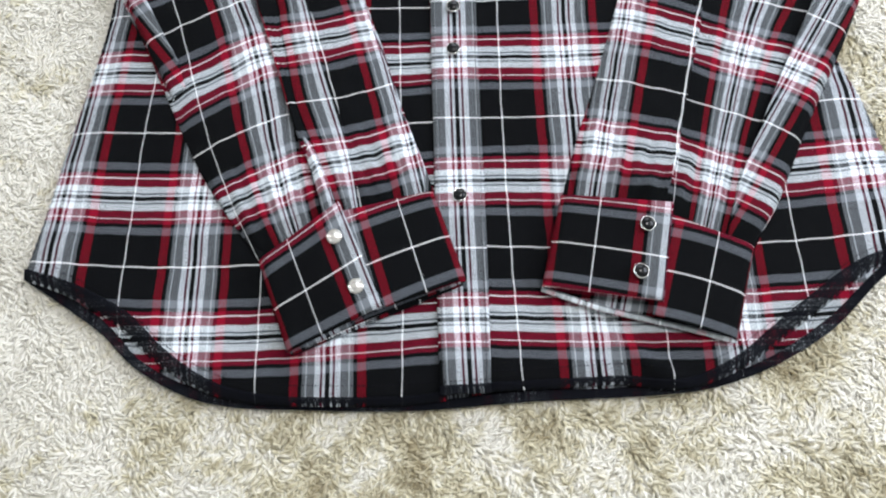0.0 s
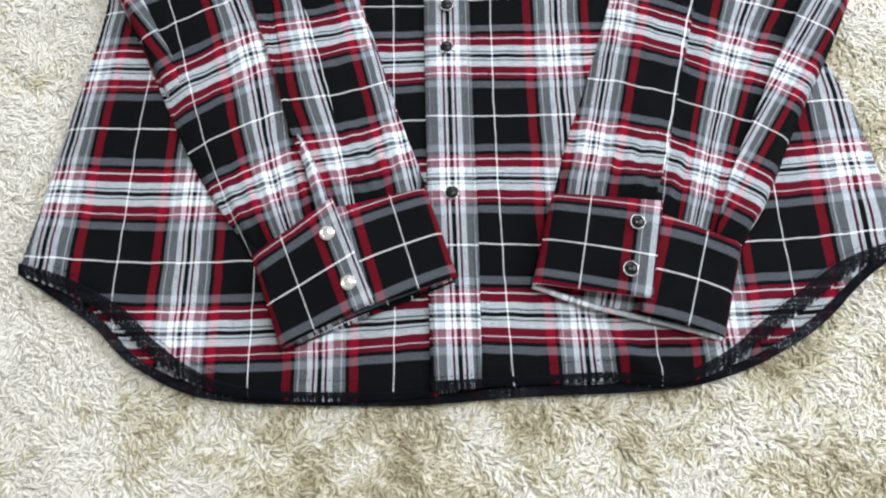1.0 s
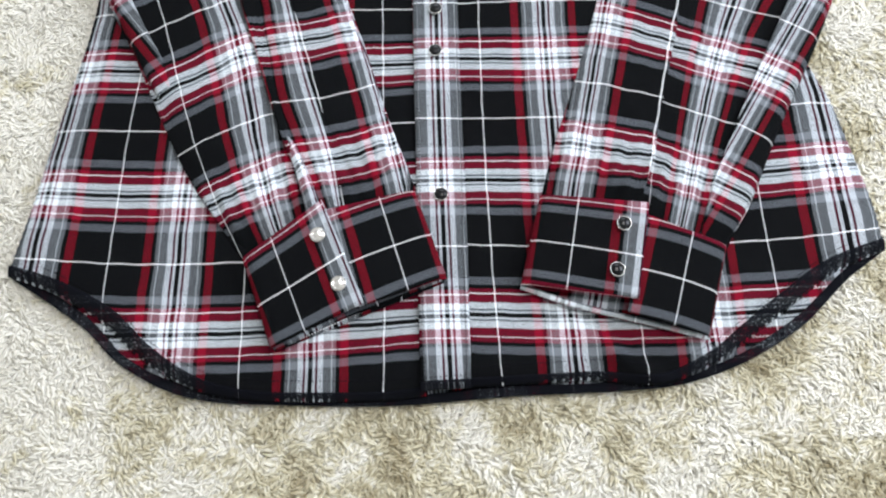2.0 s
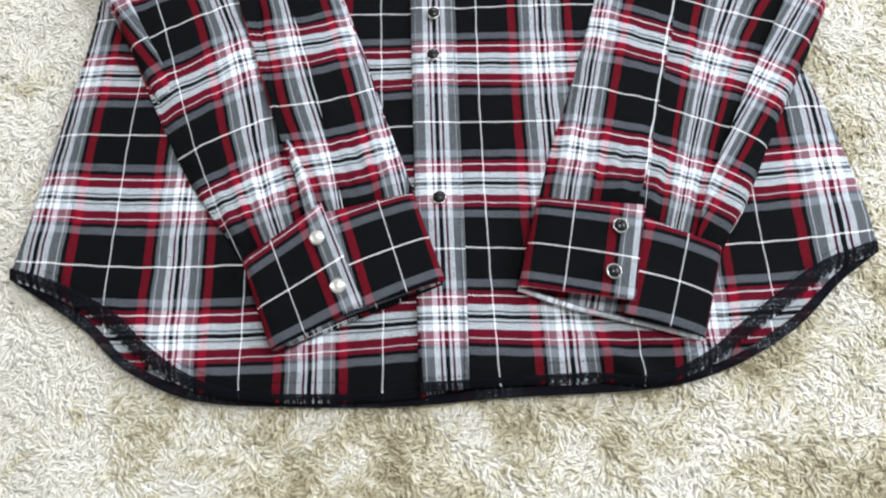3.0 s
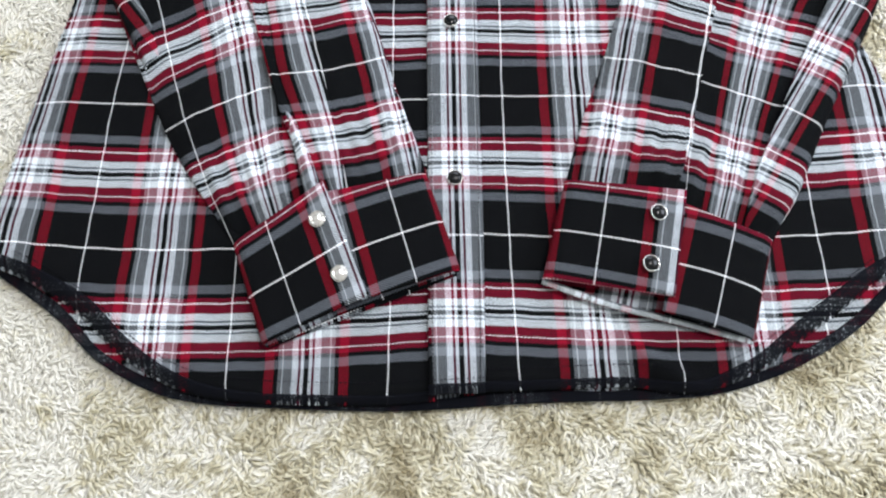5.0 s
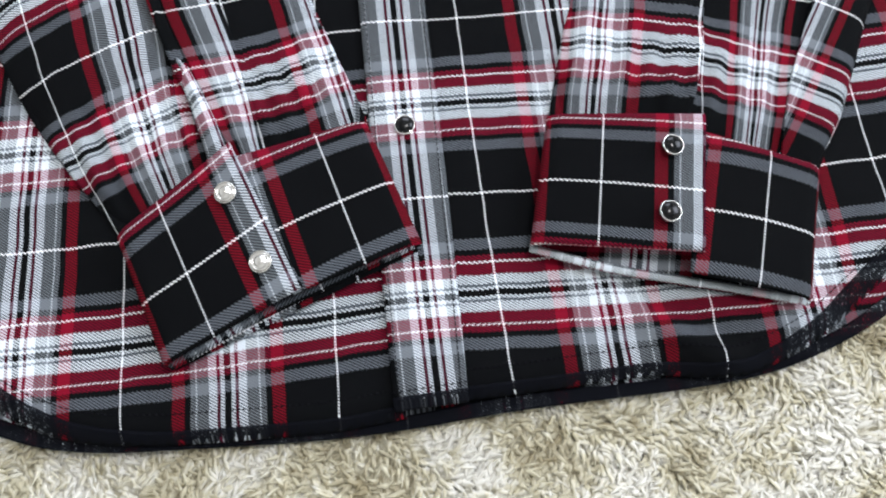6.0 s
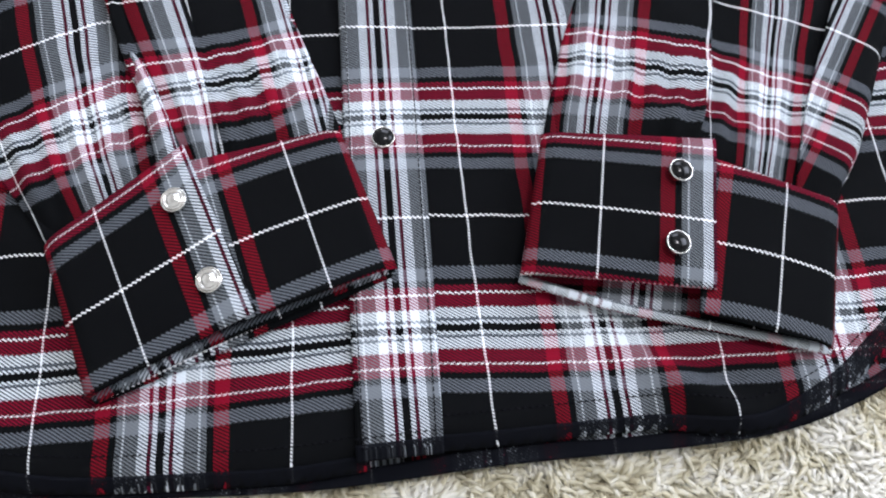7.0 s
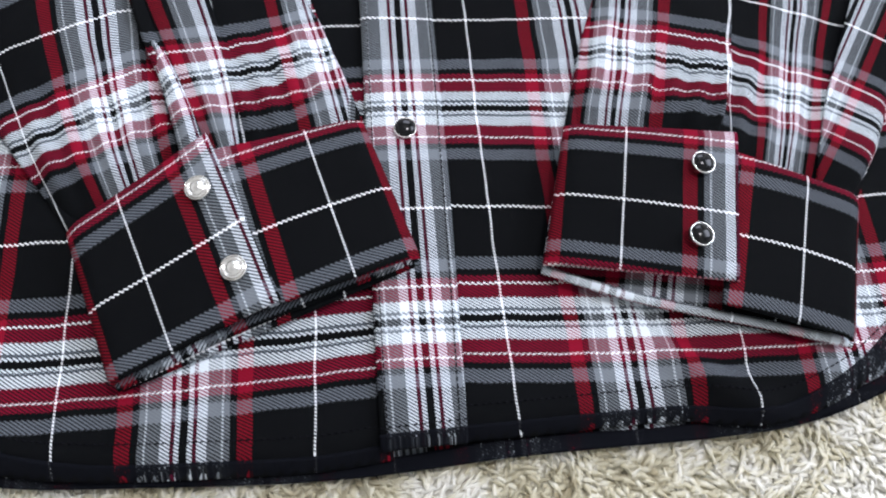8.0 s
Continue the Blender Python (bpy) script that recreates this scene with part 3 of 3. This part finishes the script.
# fold of the sleeve turned over on itself along its outer side
p = patch_between([(0.1651, -0.0047), (0.1845, -0.0078)], [(0.3259, 0.3108), (0.3443, 0.3313)],
                  [(0.1651, -0.0047), (0.1680, 0.0038), (0.1765, 0.0323), (0.1984, 0.0772), (0.2208, 0.1204), (0.2531, 0.1798), (0.2921, 0.2493), (0.3259, 0.3108)],
                  [(0.1845, -0.0078), (0.1892, 0.0012), (0.2042, 0.0246), (0.2327, 0.0789), (0.2679, 0.1413), (0.2915, 0.1888), (0.3208, 0.2596), (0.3443, 0.3313)], 26, 120)
s = np.linspace(0, 1, 27)[None]
cloth("sleeve_fold", p, 0.0303 - 0.0072 * s ** 9 - 0.0055 * np.clip(1 - np.linspace(0, 1, 121)[:, None] / 0.08, 0, 1) + ripple(p[..., 0], p[..., 1], 60, 0.0006), SRC, shirt)


# ---- cuffs ----
def lower_part(where, share):
    """The same lie of the cloth with the part below its white line drawn out or in."""
    def there(x, y):
        uv = where(x, y)
        return np.stack([uv[..., 0], uv[..., 1] + (share - 1) * np.minimum(uv[..., 1], 0)], -1)
    return there


def cuff_piece(name, corners, z, where, ns, nt, bulge=0.0, label="", mat=None):
    """corners: top left, bottom left, bottom right, top right; z: the height at each, then a rise in the middle."""
    tl, bl, br, tr = [np.array(c) for c in corners]
    mid_top = (tl + tr) / 2 + np.array([0, bulge])
    mid_bottom = (bl + br) / 2 + np.array([0, bulge])
    p = patch_between([bl, mid_bottom, br], [tl, mid_top, tr], [bl, (bl + tl) / 2, tl], [br, (br + tr) / 2, tr], ns, nt)
    s, k = np.linspace(0, 1, ns + 1)[None], np.linspace(0, 1, nt + 1)[:, None]
    h = (1 - s) * (1 - k) * z[1] + s * (1 - k) * z[2] + (1 - s) * k * z[0] + s * k * z[3] + z[4]
    edge = np.minimum(np.minimum(k, 1 - k) * 14, 1)
    h = h - 0.0011 * (1 - edge) ** 2
    if z[5]:
        h = h - z[5] * np.clip(1 - s * 9, 0, 1) ** 2
    if z[6]:
        h = h - z[6] * np.clip(1 - (1 - s) * 9, 0, 1) ** 2
    return cloth(name, p, h + ripple(p[..., 0], p[..., 1], 90, 0.0003), where, shirt, label, mat, 0.0016)


CLO = weave([1.241, 2.257, 0.861], [-0.219, -0.68, 1.257, 0.487, -0.998, -0.212])
CLU = weave([0.359, 2.142, 0.619], [-0.092, -0.585, 2.049, 0.29, 0.473, 0.382])
CRO = weave([-0.825, 2.021, -0.42], [-0.103, 0.339, 2.299, 0.106, -0.262, 0.436])
CRU = weave([-1.594, 2.01, -0.642], [0.325, -0.733, 2.358, 0.905, -0.677, -0.577])
LINING_L = weave([1.404, 2.178, 0.5], [0.18, -0.85, 2.0])
cuff_piece("cuff", [(-0.0830, 0.0235), (-0.0555, -0.0410), (0.0000, -0.0228), (-0.0196, 0.0372)], (0.0365, 0.0370, 0.0345, 0.0350, 0, 0, 0.003), CLU, 40, 40)
cuff_piece("cuff", [(-0.1310, -0.0060), (-0.1107, -0.0650), (-0.0512, -0.0385), (-0.0800, 0.0305)], (0.0345, 0.0345, 0.0385, 0.0390, 0, 0.003, 0), CLO, 40, 40)
cuff_piece("cuff_lining", [(-0.1285, -0.0050), (-0.1085, -0.0655), (-0.0004, -0.0235), (-0.0190, 0.0340)], (0.0245, 0.0250, 0.0250, 0.0245, 0, 0, 0), LINING_L, 40, 30, 0, "grey striped inner layer of the cuff")
cuff_piece("cuff", [(0.1275, 0.0165), (0.1120, -0.0490), (0.1626, -0.0655), (0.1812, -0.0063)], (0.0365, 0.0365, 0.0335, 0.0340, 0, 0, 0.003), lower_part(CRU, 0.9), 40, 40)
snap_cuff = cuff_piece("cuff", [(0.0627, 0.0316), (0.0466, -0.0285), (0.1189, -0.0413), (0.1321, 0.0223)], (0.0350, 0.0345, 0.0385, 0.0390, 0, 0.003, 0), lower_part(CRO, 1.07), 44, 40)
LINING = weave([-0.644, 2.178, -0.6], [0.56, 0.3, 2.178])
cuff_piece("cuff_lining", [(0.0635, 0.0300), (0.0468, -0.0300), (0.1605, -0.0655), (0.1770, -0.0060)], (0.0245, 0.0255, 0.0255, 0.0245, 0, 0, 0), LINING, 40, 30, -0.002, "dark red and grey inner layer of the cuff")


# turned edges of the cuff linings, showing below the openings
def cuff_edge(line, z, width, where, label):
    c = curve_points(line, 70)
    d = np.gradient(c, axis=0)
    d /= np.linalg.norm(d, axis=1)[:, None]
    k = np.linspace(0, 1, 7)
    p = c[None] + k[:, None, None] * width * np.stack([-d[:, 1], d[:, 0]], 1)[None]
    h = z + 0.0016 * np.sin(np.pi * k)[:, None] + np.zeros(p.shape[:2])
    cloth("cuff_edge", p, h, where(p, k), shirt, label, None, 0.001)


def along(p, start):
    return start + np.linspace(0, 1, p.shape[1])[None] * 1.3 + np.zeros(p.shape[:2])


cuff_edge([(0.0462, -0.0305), (0.0837, -0.0446), (0.1257, -0.0562), (0.1630, -0.0670)], 0.0262, 0.0042,
          lambda p, k: (along(p, 0.20), 0.405 + 0.07 * k[:, None] + np.zeros(p.shape[:2])), "light grey and white edge")
cuff_edge([(-0.1090, -0.0660), (-0.0720, -0.0490), (-0.0330, -0.0345), (-0.0002, -0.0225)], 0.0268, 0.0058,
          lambda p, k: (along(p, 0.22), 0.300 - 0.06 * k[:, None] + np.zeros(p.shape[:2])), "dark grey and black plaid edge")


# ---- stitching ----
def stitching(line, z_at, pitch=0.0026, dash=0.0017, wide=0.00022, mat=None, label="dark thread", parent=None):
    """A row of thread dashes along a line."""
    length = np.sum(np.linalg.norm(np.diff(curve_points(line, 60), axis=0), axis=1))
    c = curve_points(line, max(3, int(length / pitch)))
    d = np.gradient(c, axis=0)
    d /= np.linalg.norm(d, axis=1)[:, None]
    bm = bmesh.new()
    for (x, y), (a, b) in zip(c, d):
        z = float(z_at(np.array([x]), np.array([y]))[0])
        bmesh.ops.create_cube(bm, size=1, matrix=pose(x, y, z, 0, 0, math.degrees(math.atan2(b, a))) @ Matrix.Diagonal((dash, wide * 2, 0.0005, 1)))
    part("stitching", bm, mat or THREAD, parent or shirt, label)


top_z = lambda x, y: body_z(x, y) + 0.0037
stitching([(-0.0158, -0.088), (-0.0163, -0.0364), (-0.0158, 0.0586), (-0.0160, 0.133), (-0.0155, 0.25)], top_z, parent=placket)
stitching([(0.0101, -0.087), (0.0111, -0.0376), (0.0119, 0.0575), (0.0119, 0.1319), (0.0129, 0.25)], top_z, parent=placket)
stitching([(-0.0180, -0.0845), (0.0125, -0.0832)], top_z, parent=placket)


def inset(line, amount):
    c = curve_points(line, 40)
    d = np.gradient(c, axis=0)
    d /= np.linalg.norm(d, axis=1)[:, None]
    return c + amount * np.stack([-d[:, 1], d[:, 0]], 1)


stitching(inset(FRONT_HEM_LEFT, 0.0125)[3:], lambda x, y: body_z(x, y) + 0.0001, parent=left_hem)
stitching(inset(FRONT_HEM_RIGHT, 0.0125)[:-3], lambda x, y: body_z(x, y) + 0.0013, parent=right_hem)

lo, hi = 0.0470, 0.1185
stitching([(lo, -0.0283), (0.0830, -0.0350), (hi, -0.0411)], lambda x, y: 0.0341 + 0.0038 * (x - lo) / (hi - lo), 0.0020, 0.0009, 0.00025, ROSE, "rose thread", snap_cuff)

# ---- loose threads ----
def loose_threads(line, z, count, reach, seed, label):
    """Short bent yarn ends that stick out past a sewn edge."""
    rng = np.random.default_rng(seed)
    c = curve_points(line, 400)
    d = np.gradient(c, axis=0)
    d /= np.linalg.norm(d, axis=1)[:, None]
    verts, faces = [], []
    for i in rng.integers(2, 398, count):
        out = np.array([d[i, 1], -d[i, 0], 0]) + rng.normal(0, 0.7) * np.array([d[i, 0], d[i, 1], 0])
        out /= np.linalg.norm(out)
        aside, long, rise = np.array([-out[1], out[0], 0]), reach * rng.uniform(0.4, 1.3), rng.uniform(-0.0006, 0.0010)
        root, bend, thick = np.array([c[i, 0], c[i, 1], z]) - 0.0012 * out, rng.normal(0, 0.35), rng.uniform(0.00014, 0.00026)
        at = len(verts)
        for f in (0.0, 0.5, 1.0):
            mid = root + out * long * f + aside * bend * long * f * f + np.array([0, 0, rise * f])
            for a in (0.0, 2.1, 4.2):
                verts.append(tuple(mid + thick * (1 - 0.6 * f) * (math.cos(a) * aside + math.sin(a) * np.array([0, 0, 1]))))
        for r in (0, 3):
            for j in range(3):
                faces.append((at + r + j, at + r + (j + 1) % 3, at + r + 3 + (j + 1) % 3, at + r + 3 + j))
    from_data("loose_threads", verts, faces, THREAD, shirt, label)


loose_threads(HEM, 0.0130, 420, 0.0024, 11, "short black yarn ends")
loose_threads([(-0.1107, -0.0652), (-0.0810, -0.0520), (-0.0512, -0.0387)], 0.0345, 90, 0.0020, 12, "short dark yarn ends")

# ---- snaps ----
def lathe(bm, profile, n=32):
    rings = [[bm.verts.new((r * math.cos(2 * math.pi * i / n), r * math.sin(2 * math.pi * i / n), z)) for i in range(n)] for r, z in profile]
    for a, b in zip(rings, rings[1:]):
        for i in range(n):
            bm.faces.new((a[i], a[(i + 1) % n], b[(i + 1) % n], b[i]))
    bm.faces.new(rings[-1])
    bm.faces.new(rings[0][::-1])
    return bm


def snap(x, y, z, tilt, cap_mat, label, r=0.0049):
    rim = part("snap", lathe(bmesh.new(), [(r * 0.7, -0.001), (r * 0.98, -0.0006), (r, 0.0006), (r * 0.98, 0.0013), (r * 0.945, 0.0016), (r * 0.90, 0.0014), (r * 0.88, 0.0009)]), SILVER, shirt, label)
    rim.matrix_basis = pose(x, y, z, *tilt)
    dome_profile = [(r * 0.89, 0.0006)] + [(r * 0.88 * math.cos(a), 0.0009 + 0.0021 * math.sin(a)) for a in np.linspace(0, 1.45, 8)]
    if cap_mat is PEARL:
        # a pressed ring and a raised middle
        dome_profile = [(r * f, h) for f, h in ((0.89, 0.0006), (0.87, 0.0014), (0.80, 0.0020), (0.72, 0.0022), (0.64, 0.0017), (0.56, 0.0016), (0.48, 0.0022), (0.36, 0.0027), (0.20, 0.0029), (0.06, 0.0030))]
    part("cap", lathe(bmesh.new(), dome_profile), cap_mat, rim)


for x, y in ((-0.0021, 0.1802), (-0.0032, 0.1459), (-0.0022, 0.0366), (-0.0030, 0.2600), (-0.0030, 0.3500)):
    snap(x, y, 0.0250, (0, 0, 0), BLACK_CAP, "black domed snap in silver ring")
for x, y, z in ((-0.0815, 0.0060, 0.0388), (-0.0678, -0.0263, 0.0385)):
    snap(x, y, z + 0.0004, (4, -8, 0), PEARL, "bright silvery snap")
for x, y, z in ((0.1137, 0.0076, 0.0400), (0.1064, -0.0228, 0.0405)):
    snap(x, y, z, (0, 6, 0), BLACK_CAP, "black domed snap in silver ring")
